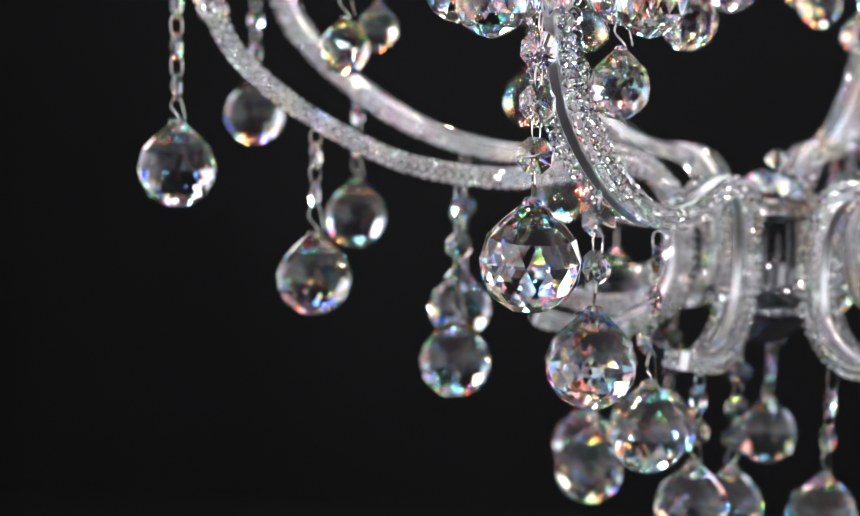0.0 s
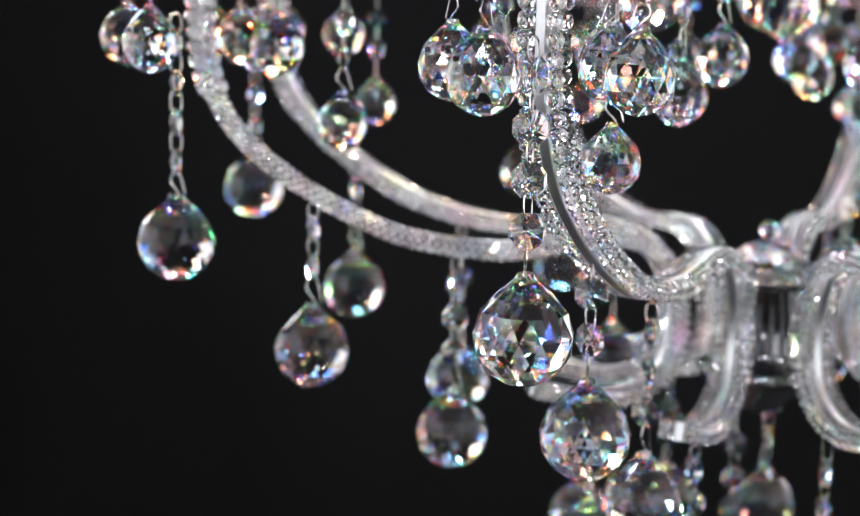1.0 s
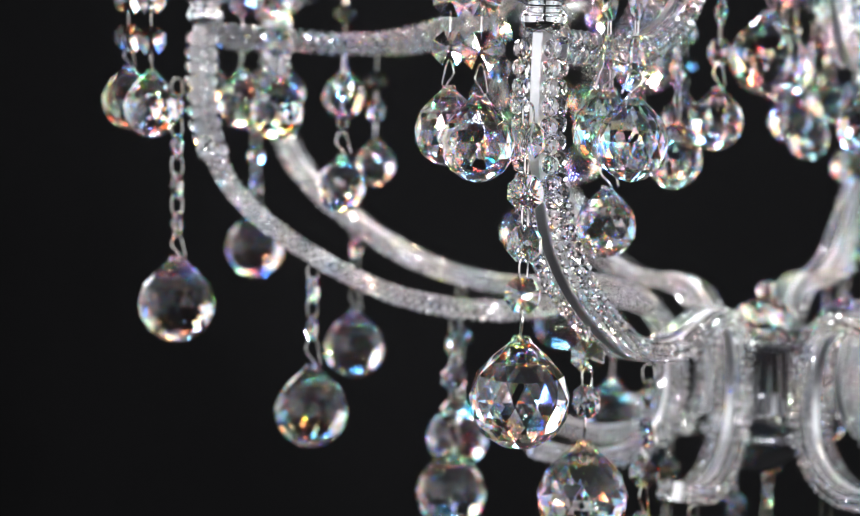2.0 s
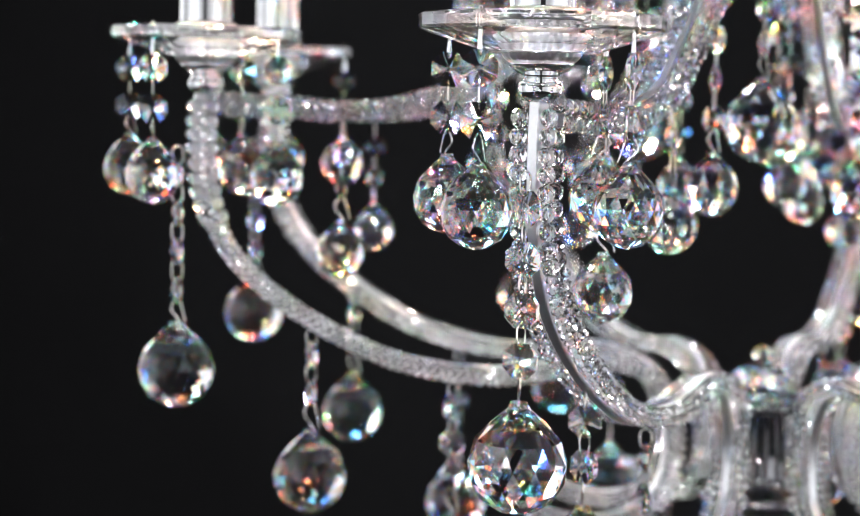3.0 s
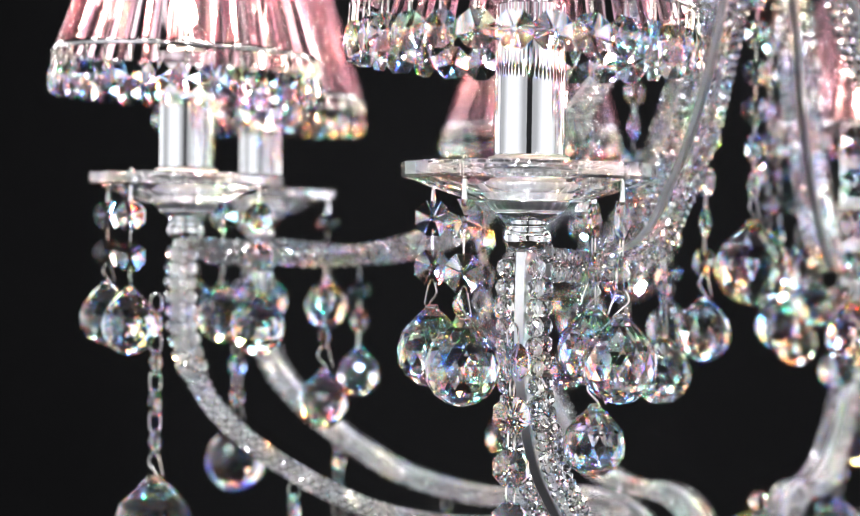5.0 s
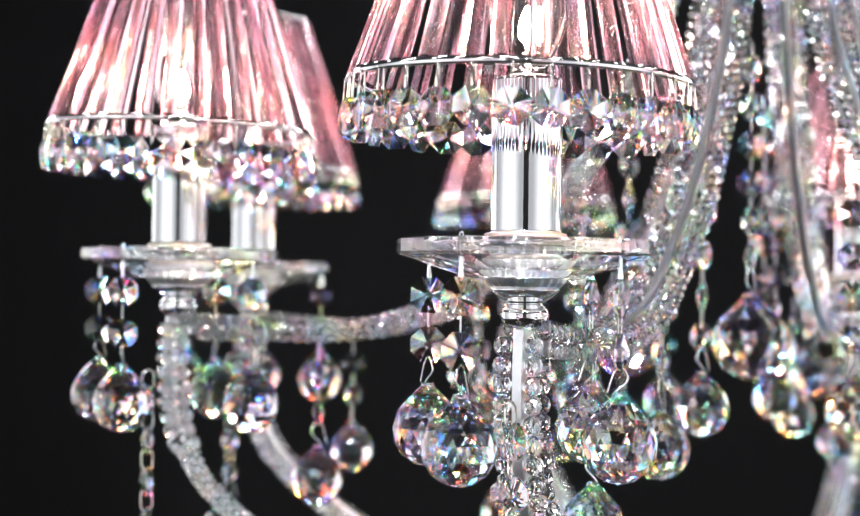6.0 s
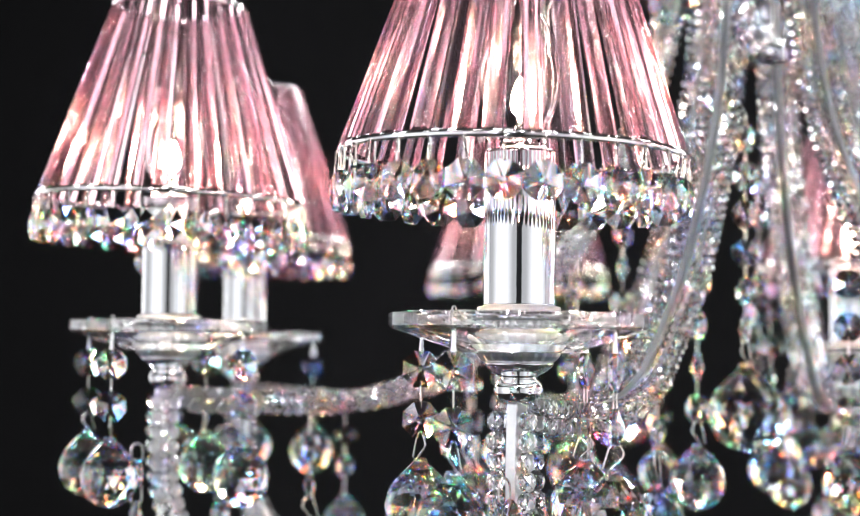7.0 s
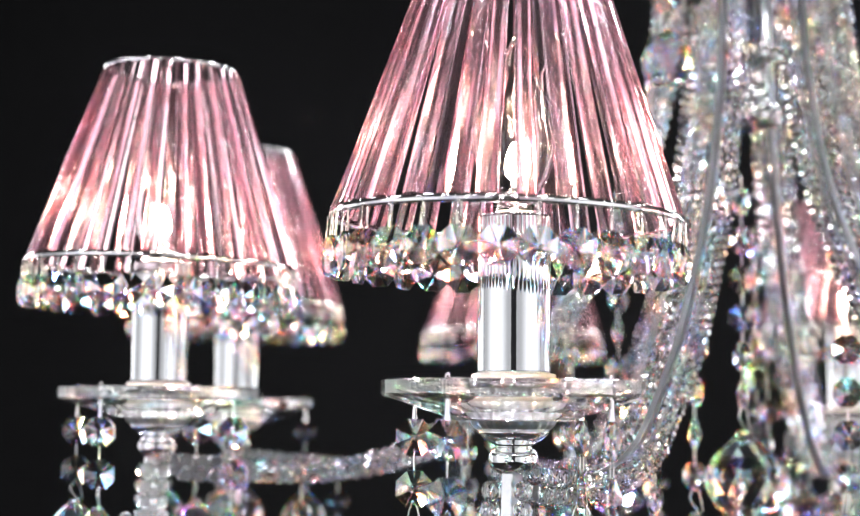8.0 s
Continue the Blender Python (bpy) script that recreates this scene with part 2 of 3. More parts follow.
for i in range(6):
    for j in range(7):
        lamp = thing("downlight", Matrix.Translation((-1.5 + .6 * i + .1 * (j % 2), -2.2 + .72 * j, H - .050)), "round black downlight under the ceiling, lit, unseen, added for sparkle", "downlight", "studio downlights")
        part("rim", DOWN_RING, lamp)
        part("lens", DOWN_LENS, lamp, label="bright lens of an added unseen lamp")
# Two soft boxes added out of view at the back, for bright crystal edges.
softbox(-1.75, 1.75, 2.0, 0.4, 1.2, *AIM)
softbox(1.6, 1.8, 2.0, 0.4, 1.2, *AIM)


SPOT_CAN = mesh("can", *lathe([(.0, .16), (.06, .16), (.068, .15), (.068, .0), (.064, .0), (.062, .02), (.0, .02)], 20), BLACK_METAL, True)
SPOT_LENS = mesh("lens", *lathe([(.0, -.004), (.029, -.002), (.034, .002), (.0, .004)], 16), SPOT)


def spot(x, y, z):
    """An unseen small ceiling spot on a rod, added for glints and turned to the chandelier."""
    ob = thing("spot_lamp", Matrix.Translation((x, y, z)), "small black spot lamp hung from the ceiling, unseen, added for glints", "spot lamp", "studio spots")
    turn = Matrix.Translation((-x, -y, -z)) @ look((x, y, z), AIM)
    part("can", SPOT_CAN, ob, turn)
    part("lens", SPOT_LENS, ob, turn, "bright lens of an added unseen lamp")
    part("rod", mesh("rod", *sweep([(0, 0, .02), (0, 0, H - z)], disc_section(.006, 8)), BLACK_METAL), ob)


# Spots set freely out of view, only to put glints in the crystal.
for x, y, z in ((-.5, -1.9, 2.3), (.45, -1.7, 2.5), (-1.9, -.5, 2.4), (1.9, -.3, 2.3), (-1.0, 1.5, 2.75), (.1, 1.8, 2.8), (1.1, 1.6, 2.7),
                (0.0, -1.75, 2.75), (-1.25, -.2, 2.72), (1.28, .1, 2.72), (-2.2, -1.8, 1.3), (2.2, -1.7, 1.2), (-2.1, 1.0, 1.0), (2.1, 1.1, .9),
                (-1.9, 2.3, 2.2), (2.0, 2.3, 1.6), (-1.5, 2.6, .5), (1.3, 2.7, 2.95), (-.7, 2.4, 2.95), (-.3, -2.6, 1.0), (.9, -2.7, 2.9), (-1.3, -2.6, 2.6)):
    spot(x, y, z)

# ---- crystal pieces, each cut once ----
BALL_CUT = [(.17, 0), (.22, -.12), (.56, -.42), (.86, -.75), (1.0, -1.19), (.95, -1.59), (.73, -1.95), (.39, -2.17), (.05, -2.25)]


def ball_mesh(d, tall=1.0):
    return mesh("crystal_ball", *staggered([(r * d / 2, z * d / 2 * tall) for r, z in BALL_CUT], 14), CRYSTAL)


def octagon_mesh(d, thick):
    """A flat eight-sided stone that lies in the x-z plane, each face cut in eight wedges that meet at its middle."""
    verts, faces = [], []
    out = .5 / math.cos(math.pi / 8)
    for y, r in ((-thick / 2, .07), (-thick * .20, out), (thick * .20, out), (thick / 2, .07)):
        for i in range(8):
            a = 2 * math.pi * (i + .5) / 8
            verts.append((d * r * math.cos(a), y, d * r * math.sin(a)))
    for j in range(3):
        for i in range(8):
            i2 = (i + 1) % 8
            faces.append((j * 8 + i, (j + 1) * 8 + i, (j + 1) * 8 + i2, j * 8 + i2))
    faces += [tuple(range(7, -1, -1)), tuple(24 + i for i in range(8))]
    return outward(mesh("octagon", verts, faces, FRINGE_CRYSTAL))


def loop_mesh(length, w, r=.00033):
    """A long wire link in the x-z plane, from z = 0 down to -length."""
    pts = []
    for i in range(16):
        a = 2 * math.pi * i / 16
        pts.append((w / 2 * math.cos(a), 0, -length / 2 + (length / 2 - w / 2) * (1 if math.sin(a) > 0 else -1) + w / 2 * math.sin(a)))
    return mesh("wire_link", *sweep(pts, disc_section(r, 5), (0, 1, 0), True), WIRE, True)


def hook_mesh(length):
    pts = [(.0052, 0, -length * .98), (.0034, 0, -length * .45), (.0018, 0, -.0006), (.0002, 0, .0004), (-.0016, 0, -.0010), (-.0034, 0, -length * .42), (-.0026, 0, -length * .60), (.0006, 0, -length * .84), (.0020, 0, -length - .0004), (.0006, 0, -length - .0016), (-.0010, 0, -length - .0006)]
    fine = [(p[0], 0, p[1]) for p in spline([(a, c) for a, b, c in pts], .0007)]
    return mesh("hook", *sweep(fine, disc_section(.00046, 5), (0, 1, 0)), WIRE, True)


BALL_L, BALL_M, BALL_S = ball_mesh(.042), ball_mesh(.0290, 1.06), ball_mesh(.028, 1.04)
OCT, OCT_S = octagon_mesh(.0146, .0070), octagon_mesh(.0140, .0062)
LINK, THIN_LINK, HOOK, PIN = loop_mesh(.0085, .0060, .00046), loop_mesh(.0085, .0013, .0003), hook_mesh(.0105), loop_mesh(.0125, .0016)

DROP_PIN = mesh("drop_pin", *lathe([(.0, 0), (.0005, -.0003), (.0006, -.0020), (.0009, -.0045), (.0012, -.0066), (.0009, -.0082), (.0, -.0088)], 8), CHROME)


def pendant(x, y, z, stones, top, ball, face=0.0, wobble=25, label="", group="", link=None, pinned=False):
    """A string hung at (x, y, z): octagons centred at the heights in stones, and a cut ball whose top is at the height top."""
    ob = thing("crystal_pendant", Matrix.Translation((x, y, z)), label, "pendant", group)
    d = .0148
    head = 0.0
    for s in stones:
        a = face + random.uniform(-wobble, wobble)
        gap = head - (s - z + d / 2 - .002)
        if pinned and head == 0.0:
            part("drop_pin", DROP_PIN, ob, Matrix.Translation((0, 0, .003)) @ Matrix.Diagonal((1, 1, (gap + .0045) / .0088, 1)), "polished tapered pin")
        elif gap > .001:
            part("wire_link", link or LINK, ob, Matrix.Translation((0, 0, head + .0008)) @ spin(a + 90 + random.uniform(-25, 25)) @ Matrix.Diagonal((1, 1, (gap + .0016) / .0085, 1)))
        part("octagon", OCT, ob, Matrix.Translation((0, 0, s - z)) @ spin(a) @ Matrix.Rotation(radians(random.uniform(-3, 3)), 4, "Y"))
        head = s - z - d / 2 + .002
    gap = max(.004, head - (top - z))
    part("hook", HOOK, ob, Matrix.Translation((0, 0, head + .0005)) @ spin(face + 90 + random.uniform(-45, 45)) @ Matrix.Diagonal((1, 1, (gap + .001) / .0105, 1)))
    part("crystal_ball", ball, ob, Matrix.Translation((0, 0, top - z)) @ spin(random.uniform(0, 30)) @ Matrix.Rotation(radians(random.uniform(-2.5, 2.5)), 4, "X"))
    return ob


# ---- the chandelier: eight arms round an open middle ----
RING, DISH_Z = 0.342, 1.600
AZ = [245.0, 200.0, 159.0, 113.0, 68.7, 20.0, 335.0, 290.0]
LOWER = [(.3430, 1.5665), (.3440, 1.545), (.342, 1.514), (.3295, 1.482), (.304, 1.4565), (.272, 1.4355), (.238, 1.4190), (.210, 1.4115), (.183, 1.4075), (.160, 1.4070),
         (.138, 1.4095), (.113, 1.4125), (.089, 1.4100), (.070, 1.399), (.0605, 1.378), (.0595, 1.352), (.067, 1.331), (.087, 1.318), (.115, 1.3155), (.150, 1.3245)]
UPPER = [(.3435, 1.5615), (.300, 1.5590), (.262, 1.5580), (.229, 1.5620), (.197, 1.5735), (.164, 1.5985), (.139, 1.6210), (.112, 1.6555), (.085, 1.698), (.069, 1.737), (.056, 1.789), (.050, 1.855)]
# how far each arm sits below the nearest one
DROP = [.0, .001, .0045, .012, .009, .004, .0, .0]
BAR = [(-.0019, -.0050), (.0019, -.0050), (.0023, -.0045), (.0023, .0045), (.0019, .0050), (-.0019, .0050), (-.0023, .0045), (-.0023, -.0045)]


def arm_bar(points, width, depth, mat):
    fine = [(r, 0, z) for r, z in spline(points, .004)]
    return mesh("arm", *sweep(fine, [(u * width, v * depth) for u, v in BAR], (0, 1, 0)), mat)


def bead_shape(r, length, n=7):
    """Ring radii and heights of a cut bead with its axis along z."""
    if r < .003:
        return lathe([(r * .36, -length / 2), (r, -length * .17), (r, length * .17), (r * .36, length / 2)], 6)
    return staggered([(r * .42, length / 2), (r * .86, length * .33), (r, 0), (r * .86, -length * .33), (r * .42, -length / 2)], n)


def strand_poses(points, pitch, side, nor, start=0.0, end=9.0):
    """Poses of beads on a string that runs beside the bar."""
    fine = spline(points, pitch)
    out = []
    for i, (r, z) in enumerate(fine):
        s = i * pitch
        if s < start or s > end:
            continue
        a, b = fine[max(i - 1, 0)], fine[min(i + 1, len(fine) - 1)]
        tan = Vector((b[0] - a[0], 0, b[1] - a[1])).normalized()
        sid = Vector((0, 1, 0))
        norm = tan.cross(sid)
        rot = Matrix((sid, norm, tan)).transposed().to_4x4()
        jit = Vector((random.uniform(-1, 1), random.uniform(-1, 1), random.uniform(-1, 1))) * .0002
        out.append(Matrix.Translation(Vector((r, 0, z)) + sid * side + norm * nor + jit) @ rot @ spin(random.uniform(0, 60)) @ Matrix.Rotation(random.uniform(-.12, .12), 4, "X"))
    return out


def strand_mesh(poses, r, length, mat=BEAD):
    sv, sf = bead_shape(r, length)
    verts, faces = [], []
    for m in poses:
        k = len(verts)
        verts += [m @ Vector(v) for v in sv]
        faces += [tuple(k + i for i in f) for f in sf]
    return mesh("bead_strand", verts, faces, mat)


BIG_END, BOW_BIG_END = .070, .050
STRANDS_LOWER, STRANDS_UPPER = [], []
for side in (-1, 1):
    poses = strand_poses(LOWER, .0076, side * .0066, -.0036, 0.0, BIG_END) + strand_poses(LOWER, .0076, side * .0066, .0042, .003, BIG_END)
    STRANDS_LOWER.append((poses, .0039, .0075))
    poses = strand_poses(UPPER, .0076, side * .0062, -.0034, .006, BOW_BIG_END) + strand_poses(UPPER, .0076, side * .0062, .0038, .008, BOW_BIG_END)
    STRANDS_UPPER.append((poses, .0038, .0073))
    for col, nor in ((.0051, -.0029), (.0051, .0029), (.0095, -.0026), (.0095, .0026)):
        STRANDS_LOWER.append((strand_poses(LOWER, .0053, side * col, nor, BIG_END), .0026, .0050))
        STRANDS_UPPER.append((strand_poses(UPPER, .0058, side * (col + .0004), nor * 1.15, BOW_BIG_END), .0029, .0055))
# The bow bar takes the steel darkened in colour to stand for its dark reflection.
LOWER_BAR, UPPER_BAR = arm_bar(LOWER, 1.0, 1.0, STEEL), arm_bar(UPPER, 0.75, 0.95, DIMMED_STEEL)
LOWER_BEADS = [strand_mesh(*s) for s in STRANDS_LOWER]
UPPER_BEADS = [strand_mesh(*s, BEAD if s[1] > .003 else BOW_BEAD) for s in STRANDS_UPPER]
NECK = mesh("neck", *lathe([(.0045, -.0350), (.0072, -.0340), (.0090, -.0318), (.0098, -.0288), (.0090, -.0260), (.0072, -.0246), (.0070, -.0240), (.0085, -.0230), (.0112, -.0216), (.0132, -.0198), (.0139, -.0188), (.0137, -.0183), (.0, -.0183)], 32), CHROME, True)
TUBE = mesh("candle_tube", *lathe([(.0, .0035), (.0138, .0035), (.0142, .0040), (.0142, .0046), (.0142, .0630), (.0142, .0638), (.0139, .0645), (.0133, .0645), (.0130, .0638), (.0129, .0630), (.0128, .050), (.0, .050)], 48), CHROME, True)
COLLAR_RING = mesh("collar_ring", *lathe([(.0, -.0005), (.0160, -.0005), (.0164, .0005), (.0162, .0032), (.0150, .0036), (.0, .0036)], 40), COLLAR, True)

CLASP = box("clasp", -.0068, .0068, -.0036, .0036, -.0042, .0042, CHROME, .0012)

chandelier = thing("chandelier", Matrix.Translation((0, 0, 1.3)), "chrome chandelier with eight curved arms wrapped in clear glass beads", "chandelier")
BASE = Matrix.Translation((0, 0, -1.3))
for k, az in enumerate(AZ):
    turn = BASE @ Matrix.Translation((0, 0, -DROP[k])) @ spin(az)
    low = part("arm", LOWER_BAR, chandelier, turn, "satin steel bar bent to a scroll")
    for j, data in enumerate(LOWER_BEADS):
        if k == 0 and j in (0, 5):
            sv, sf = bead_shape(.0039, .0075)
            one = mesh("bead", sv, sf, BEAD)
            for m in STRANDS_LOWER[j][0]:
                part("bead", one, low, m)
        elif k == 0 and j in (3, 8):
            sv, sf = bead_shape(.0026, .0050)
            one = mesh("bead", sv, sf, BEAD)
            for m in STRANDS_LOWER[j][0][:100]:
                part("bead", one, low, m)
            part("bead_strand", strand_mesh(STRANDS_LOWER[j][0][100:], .0026, .0050), low, kind="stuff")
        else:
            part("bead_strand", data, low, kind="stuff")
    part("clasp", CLASP, low, Matrix.Translation((.3400, 0, 1.5010)) @ Matrix.Rotation(radians(-14), 4, "Y"), "polished chrome clasp")
    head = Matrix.Translation((RING, 0, DISH_Z))
    part("neck", NECK, low, head, "polished chrome turned neck")
    part("candle_tube", TUBE, low, head, "polished chrome candle tube")
    part("collar_ring", COLLAR_RING, low, head, "champagne metal ring")
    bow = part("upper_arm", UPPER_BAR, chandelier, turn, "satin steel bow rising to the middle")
    for data in UPPER_BEADS:
        part("bead_strand", data, bow, kind="stuff")

# Polished hub, its dark mirror image painted in by a low base colour.
part("lower_hub", mesh("lower_hub", *lathe([(.0, 1.300), (.012, 1.302), (.020, 1.310), (.036, 1.322), (.040, 1.327), (.036, 1.332), (.020, 1.334), (.017, 1.342), (.017, 1.378), (.021, 1.382), (.040, 1.384), (.041, 1.388), (.036, 1.390), (.0, 1.390)], 40), DIMMED_CHROME, True), chandelier, BASE, "polished chrome hub")
part("ceiling_pole", mesh("ceiling_pole", *lathe([(.0, 1.752), (.010, 1.754), (.0165, 1.758), (.0165, 1.768), (.0095, 1.770), (.0095, 1.792), (.016, 1.794), (.017, 1.802), (.0095, 1.805), (.0095, H - .002), (.0, H - .002)], 28), CHROME, True), chandelier, BASE, "polished chrome pole")
part("upper_plate", mesh("upper_plate", *lathe([(.0, 1.852), (.068, 1.852), (.072, 1.856), (.068, 1.860), (.0, 1.860)], 40), CHROME, True), chandelier, BASE)
bead_data = mesh("finial_bead", *staggered([(.002, .006), (.0052, .0035), (.0065, 0), (.0052, -.0035), (.002, -.006)], 8), CRYSTAL)
for i in range(7):
    a = i * 60
    p = (0, 0, 1.413) if i == 6 else (.011 * math.cos(radians(a)), .011 * math.sin(radians(a)), 1.399)
    part("finial_bead", bead_data, chandelier, BASE @ Matrix.Translation(p))

# ---- drip pans, candle bulbs and shades ----
DISH = [(.0196, -.0092), (.027, -.0072), (.036, -.0046), (.045, -.0014), (.0500, .0010), (.0514, .0005), (.0514, -.0044), (.0502, -.0056), (.040, -.0088), (.030, -.0120), (.0225, -.0143), (.0205, -.0146), (.0196, -.0125)]


def drip_pan(m):
    n = 32
    verts, faces = lathe(DISH, n, 0, 0, True)
    # the rim and the underside are cut in sixteen flats
    for i, v in enumerate(verts):
        row, col = divmod(i, n)
        if 3 < row < 8 and col % 2:
            verts[i] = (v[0] * .988, v[1] * .988, v[2])
        elif row in (8, 9, 10) and col % 2:
            k = math.cos(math.pi / 16)
            verts[i] = (v[0] * k, v[1] * k, v[2])
    ob = thing("drip_pan", m, "clear cut crystal drip pan on a chandelier arm", "drip pan", "drip pans under the candles", data=outward(mesh("drip_pan", verts, faces, DISH_GLASS)))
    rows = len(DISH)
    ob.data.polygons.foreach_set("use_smooth", [not 4 <= i // n <= 9 for i in range(rows * n)])
    part("fluted_cup", mesh("fluted_cup", *lathe([(.0, -.0182), (.0128, -.0182), (.0142, -.0176), (.0156, -.0160), (.0167, -.0135), (.0176, -.0100), (.0183, -.0060), (.0187, -.0036), (.0182, -.0012), (.0, -.0012)], 144, .024, 24), SILVERED), ob, label="silvered fluted cup")
    return ob


def shade_rod(w0, w1):
    """A tapering fluted glass rod on a slope, from the lower hoop to the upper one."""
    n = 16
    out = []
    for j in range(5):
        t = j / 4
        w = w0 + (w1 - w0) * t
        sec = []
        for i in range(n):
            a = 2 * math.pi * i / n
            k = 1 if i % 2 else .93
            sec.append((w / 2 * k * math.cos(a), w / 2 * .75 * k * math.sin(a)))
        out.append(sec)
    verts, faces = [], []
    p0, p1 = Vector((.0658, 0, .0005)), Vector((.0325, 0, .1000))
    tan = (p1 - p0).normalized()
    nor = tan.cross(Vector((0, 1, 0)))
    for j, sec in enumerate(out):
        p = p0.lerp(p1, j / 4)
        verts += [p + Vector((0, 1, 0)) * u + nor * v for u, v in sec]
    for j in range(4):
        for i in range(n):
            i2 = (i + 1) % n
            faces.append((j * n + i, j * n + i2, (j + 1) * n + i2, (j + 1) * n + i))
    faces.append(tuple(range(n - 1, -1, -1)))
    faces.append(tuple(4 * n + i for i in range(n)))
    return outward(mesh("glass_rod", verts, faces, PINK))


def hoop(r, h, w):
    return mesh("hoop", *lathe([(r - w / 2, -h / 2), (r + w / 2, -h / 2), (r + w / 2 + .0002, 0), (r + w / 2, h / 2), (r - w / 2, h / 2)], 72, 0, 0, True), CHROME, True)


SHADE_Z = 1.6630
shade = thing("lampshade", Matrix.Translation((0, 0, 0)), "pink fluted glass rod lampshade with a crystal octagon fringe, lit", "lampshade", "pink lampshades on the candles")
RODS = [shade_rod(.0082, .0066), shade_rod(.0077, .0064), shade_rod(.0086, .0067)]
N_ROD, N_FRINGE = 30, 31
for i in range(N_ROD):
    part("glass_rod", RODS[random.randrange(3)], shade, spin(360 / N_ROD * i + random.uniform(-1.2, 1.2)) @ Matrix.Translation((random.uniform(-.0006, .0006), 0, random.uniform(-.0012, .0006))))
part("lower_hoop", hoop(.0680, .0030, .0012), shade, Matrix.Translation((0, 0, -.0005)), "chrome hoop")
part("upper_hoop", hoop(.0340, .0024, .0014), shade, Matrix.Translation((0, 0, .1005)), "chrome hoop")
for i in range(3):
    a = radians(120 * i)
    part("spoke", mesh("spoke", *sweep([(.0335 * math.cos(a), .0335 * math.sin(a), .1005), (.012 * math.cos(a), .012 * math.sin(a), .058), (.0135 * math.cos(a), .0135 * math.sin(a), .040)], disc_section(.0007, 6)), WIRE, True), shade)
for i in range(N_FRINGE):
    a = 360 / N_FRINGE * i
    at = spin(a) @ Matrix.Translation((.0682, 0, -.0010))
    part("wire_link", PIN, shade, at @ spin(random.uniform(-30, 30)) @ Matrix.Diagonal((1.4, 1.4, .76, 1)))
    part("octagon", OCT_S, shade, at @ Matrix.Translation((0, 0, -.0160)) @ spin(90 + random.uniform(-28, 28)) @ Matrix.Rotation(radians(random.uniform(-7, 7)), 4, "Y"))

bulb = thing("candle_bulb", Matrix.Translation((0, 0, 0)), "lit clear glass candle bulb in a chrome tube", "light bulb", "candle bulbs")
part("holder", mesh("holder", *lathe([(.0, -.010), (.0095, -.010), (.0095, .004), (.0075, .006), (.0, .006)], 28), CERAMIC, True), bulb, label="white lamp holder")
part("glass_envelope", mesh("glass_envelope", *lathe([(.0068, .0055), (.0085, .010), (.0135, .020), (.0168, .030), (.0165, .038), (.0130, .050), (.0075, .062), (.0030, .071), (.0008, .0755), (.0004, .0745), (.0024, .0703), (.0069, .0615), (.0124, .0497), (.0159, .0378), (.0162, .0302), (.0129, .0203), (.0079, .0105), (.0062, .0058)], 32, 0, 0, True), CLEAR, True), bulb, label="clear glass")
part("filament", mesh("filament", *lathe([(.0, .0185), (.0020, .0190), (.0034, .0205), (.0039, .0230), (.0036, .0265), (.0026, .0300), (.0012, .0330), (.0, .0336)], 16), FILAMENT, True), bulb, label="glowing filament coil")
part("filament_stem", mesh("filament_stem", *lathe([(.0, .0055), (.0024, .0055), (.0016, .0120), (.0013, .0182), (.0, .0184)], 10), WIRE, True), bulb, label="thin metal stem")

PAN_TURN = [(148, 238, 320, 52), (165, 245, 335, 75), (0, 92, 182, 270), (75, 165, 255, 345), (40, 130, 220, 310), (10, 100, 190, 280), (60, 150, 240, 330), (30, 120, 210, 300)]
HANG = "clear crystal octagons and faceted ball hung from a drip pan"
for k, az in enumerate(AZ):
    c, low = spin(az) @ Vector((RING, 0, 0)), DROP[k]
    drip_pan(Matrix.Translation((c.x, c.y, DISH_Z - low)) @ spin(az + 9 * k))
    place = Matrix.Translation((c.x - (.003 if k == 0 else 0), c.y, SHADE_Z - low)) @ Matrix.Rotation(radians((1.3, 1.6, .6, .4)[k % 4]), 4, "Y") @ spin(37 * k)
    seat = Matrix.Translation((c.x, c.y, 1.6600 - low)) @ spin(51 * k)
    if k == 0:
        shade.matrix_basis, bulb.matrix_basis = place, seat
    else:
        copy_thing(shade, place)
        copy_thing(bulb, seat)
    for j, turn in enumerate(PAN_TURN[k]):
        a = radians(turn)
        x, y = c.x + .0460 * math.cos(a), c.y + .0460 * math.sin(a)
        string = pendant(x, y, 1.5925 - low, [1.5785 - low, 1.5580 - low], 1.5425 - low + random.uniform(-.001, .001), BALL_M, 72 if k == 0 and j > 1 else 0, 14, HANG, "drip pan pendants", THIN_LINK, True)
        part("wire_link", PIN, string, Matrix.Translation((0, 0, .0100)) @ spin(turn + 90))

# ---- strings hung from the arms and the bows ----
def hang(k, x, y, z, stones, top, *rest):
    """A string on arm k, lowered as that arm sits."""
    return pendant(x, y, z - DROP[k], [v - DROP[k] for v in stones], top - DROP[k], *rest)


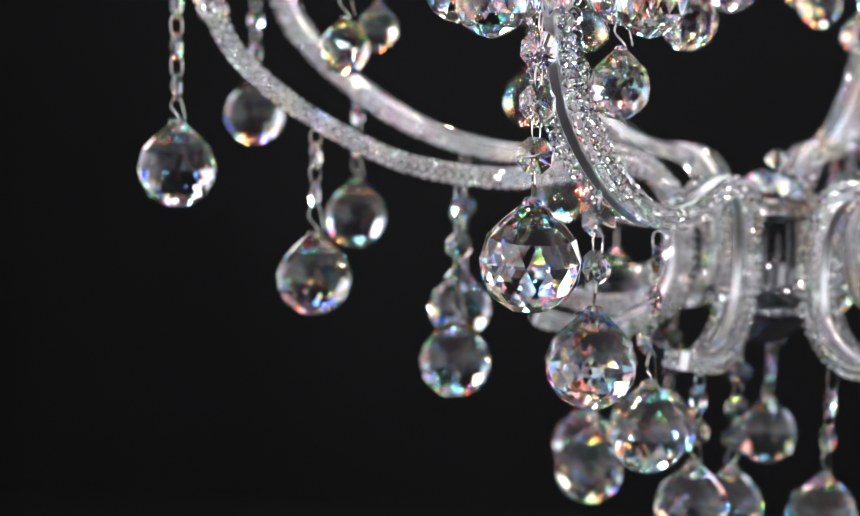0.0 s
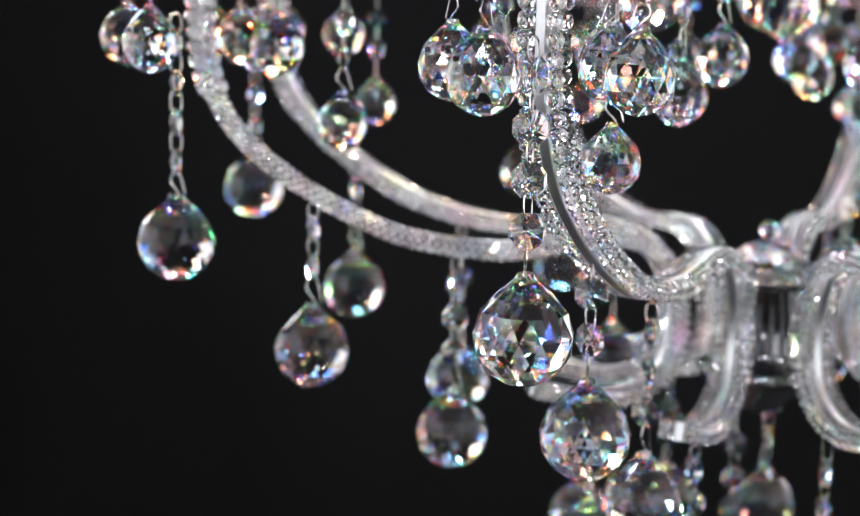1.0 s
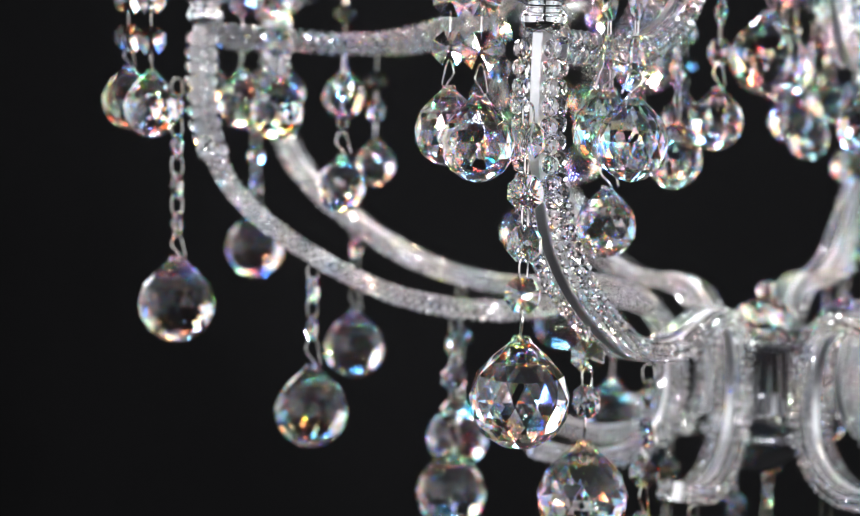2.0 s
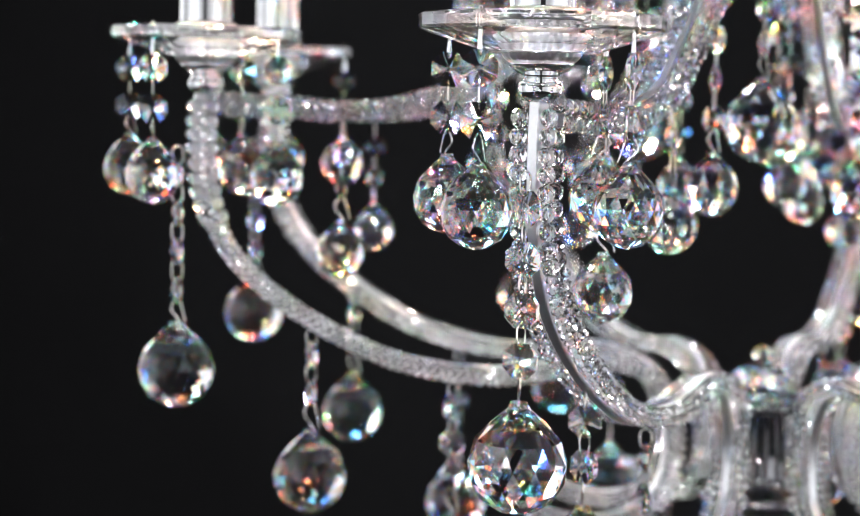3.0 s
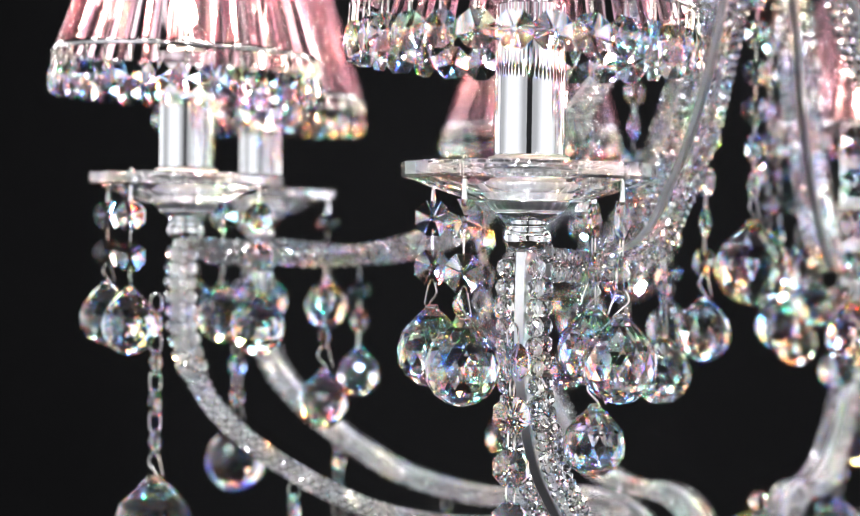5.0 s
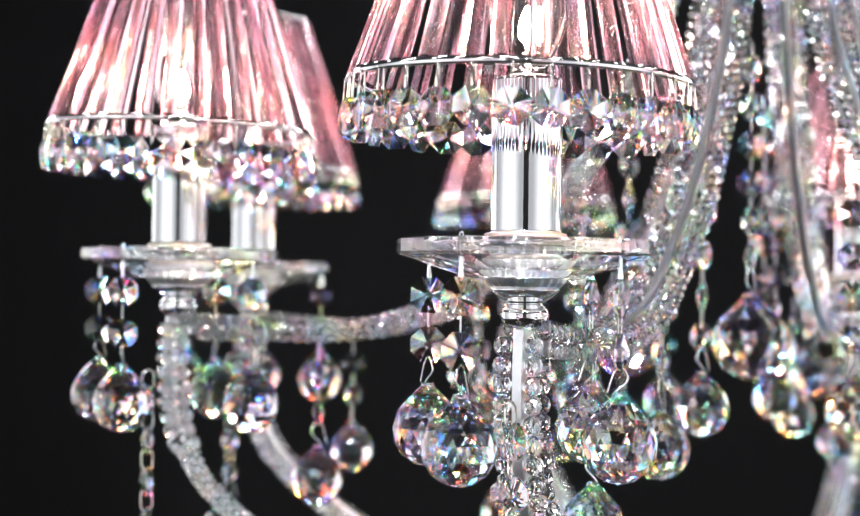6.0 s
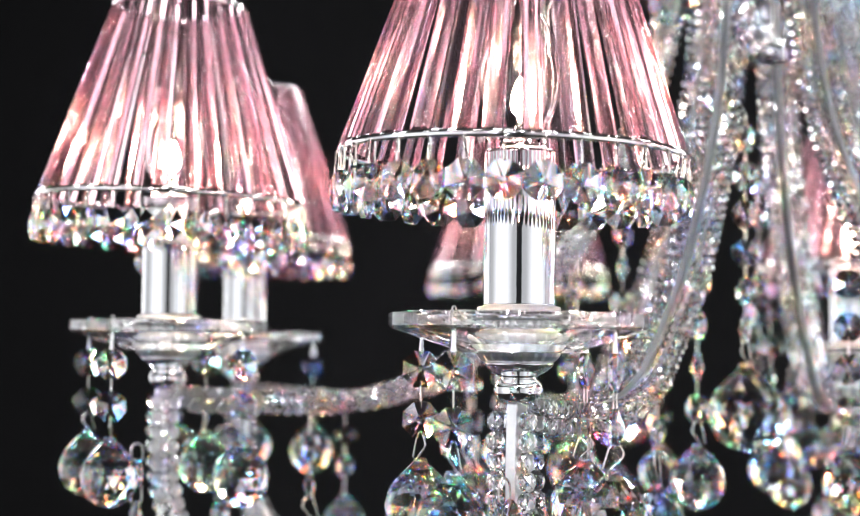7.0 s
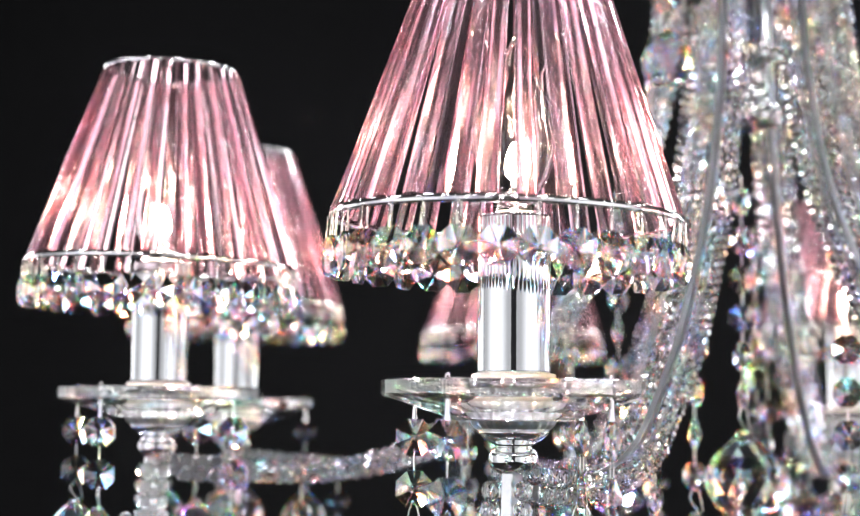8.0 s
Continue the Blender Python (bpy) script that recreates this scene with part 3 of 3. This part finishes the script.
LOW = "clear crystal octagon string with large faceted ball under beaded arm"
for k, az in enumerate(AZ):
    def at(r, side=0.0, az=az):
        v = spin(az) @ Vector((r, side, 0))
        return v.x, v.y
    out, aside = (.0, .0026, .0040, .0, .0, .0, .0, .0)[k], (.006 if k == 3 else 0)
    hang(k, *at(.3545 + out, aside), 1.5370, [1.5225, 1.5015, 1.4805, 1.4595], 1.4425, BALL_L, az + 90, 14, LOW, "arm pendants")
    hang(k, *at(.282 - (.002 if k == 2 else 0), aside), 1.4350, [1.4215, 1.4005], (1.3820 if k == 0 else 1.3795), BALL_L, az + 75, 30, LOW, "arm pendants")
    hang(k, *at(.2015 - (.0034 if k == 1 else 0)), 1.4025, [1.3885, 1.3680, 1.3475], 1.3265, BALL_L, az + 50, 60, LOW, "arm pendants")
    if k == 4:
        hang(k, *at(.1130, .0160), 1.3085, [1.2830, 1.2600], 1.2400, BALL_L, az + 40, 60, LOW, "arm pendants")
    elif k == 7:
        hang(k, *at(.0820), 1.3120, [1.2865, 1.2650], 1.2450, BALL_L, az + 40, 60, LOW, "arm pendants")
    elif k == 0:
        hang(k, *at(.1200), 1.3085, [1.2955, 1.2765], 1.2595, BALL_L, az + 40, 60, LOW, "arm pendants")
    else:
        low_end = 1.2535 if k == 1 else 1.2465
        hang(k, *at(.1105), 1.3085, [low_end + .0355, low_end + .0165], low_end, BALL_L, az + 40, 60, LOW, "arm pendants")
    BOWL = "clear crystal octagon string with small faceted ball under upper bow"
    hang(k, *at(.2665), 1.5530, [1.5345, 1.5150], 1.4975, BALL_S, az + 60, 50, BOWL, "bow pendants", THIN_LINK)
    swing = (.0, .0, .0, .0, .015, .0, .0, -.012)[k]
    hang(k, *at(.1775, max(swing, 0)), 1.5850, [1.5680, 1.5460], 1.5235, BALL_M, az + 60, 50, BOWL, "bow pendants", THIN_LINK)
    hang(k, *at(.1140, swing), 1.6480, [1.6220, 1.6000, 1.5785, 1.5570], 1.5392, BALL_M, az + 60, 50, BOWL, "bow pendants", THIN_LINK)
    if k % 2 == 0:
        hang(k, *at(.0770, .0150), 1.7150, [1.7015, 1.6809, 1.6603, 1.6397, 1.6191, 1.5985], 1.5805, BALL_L, az + 60, 50, "long clear crystal octagon string with a large faceted ball", "bow pendants", THIN_LINK)
pendant(-.0560, -.0620, 1.8520, [1.8380, 1.8170], 1.8000, BALL_M, 30, 40, "clear crystal octagon string with a faceted ball under the top plate", "bow pendants", THIN_LINK)
HUB = "clear crystal octagon string with faceted ball under the hub"
pendant(-.0125, .0000, 1.3020, [1.2785, 1.2565, 1.2370], 1.2190, BALL_L, 40, 50, HUB, "hub pendants")
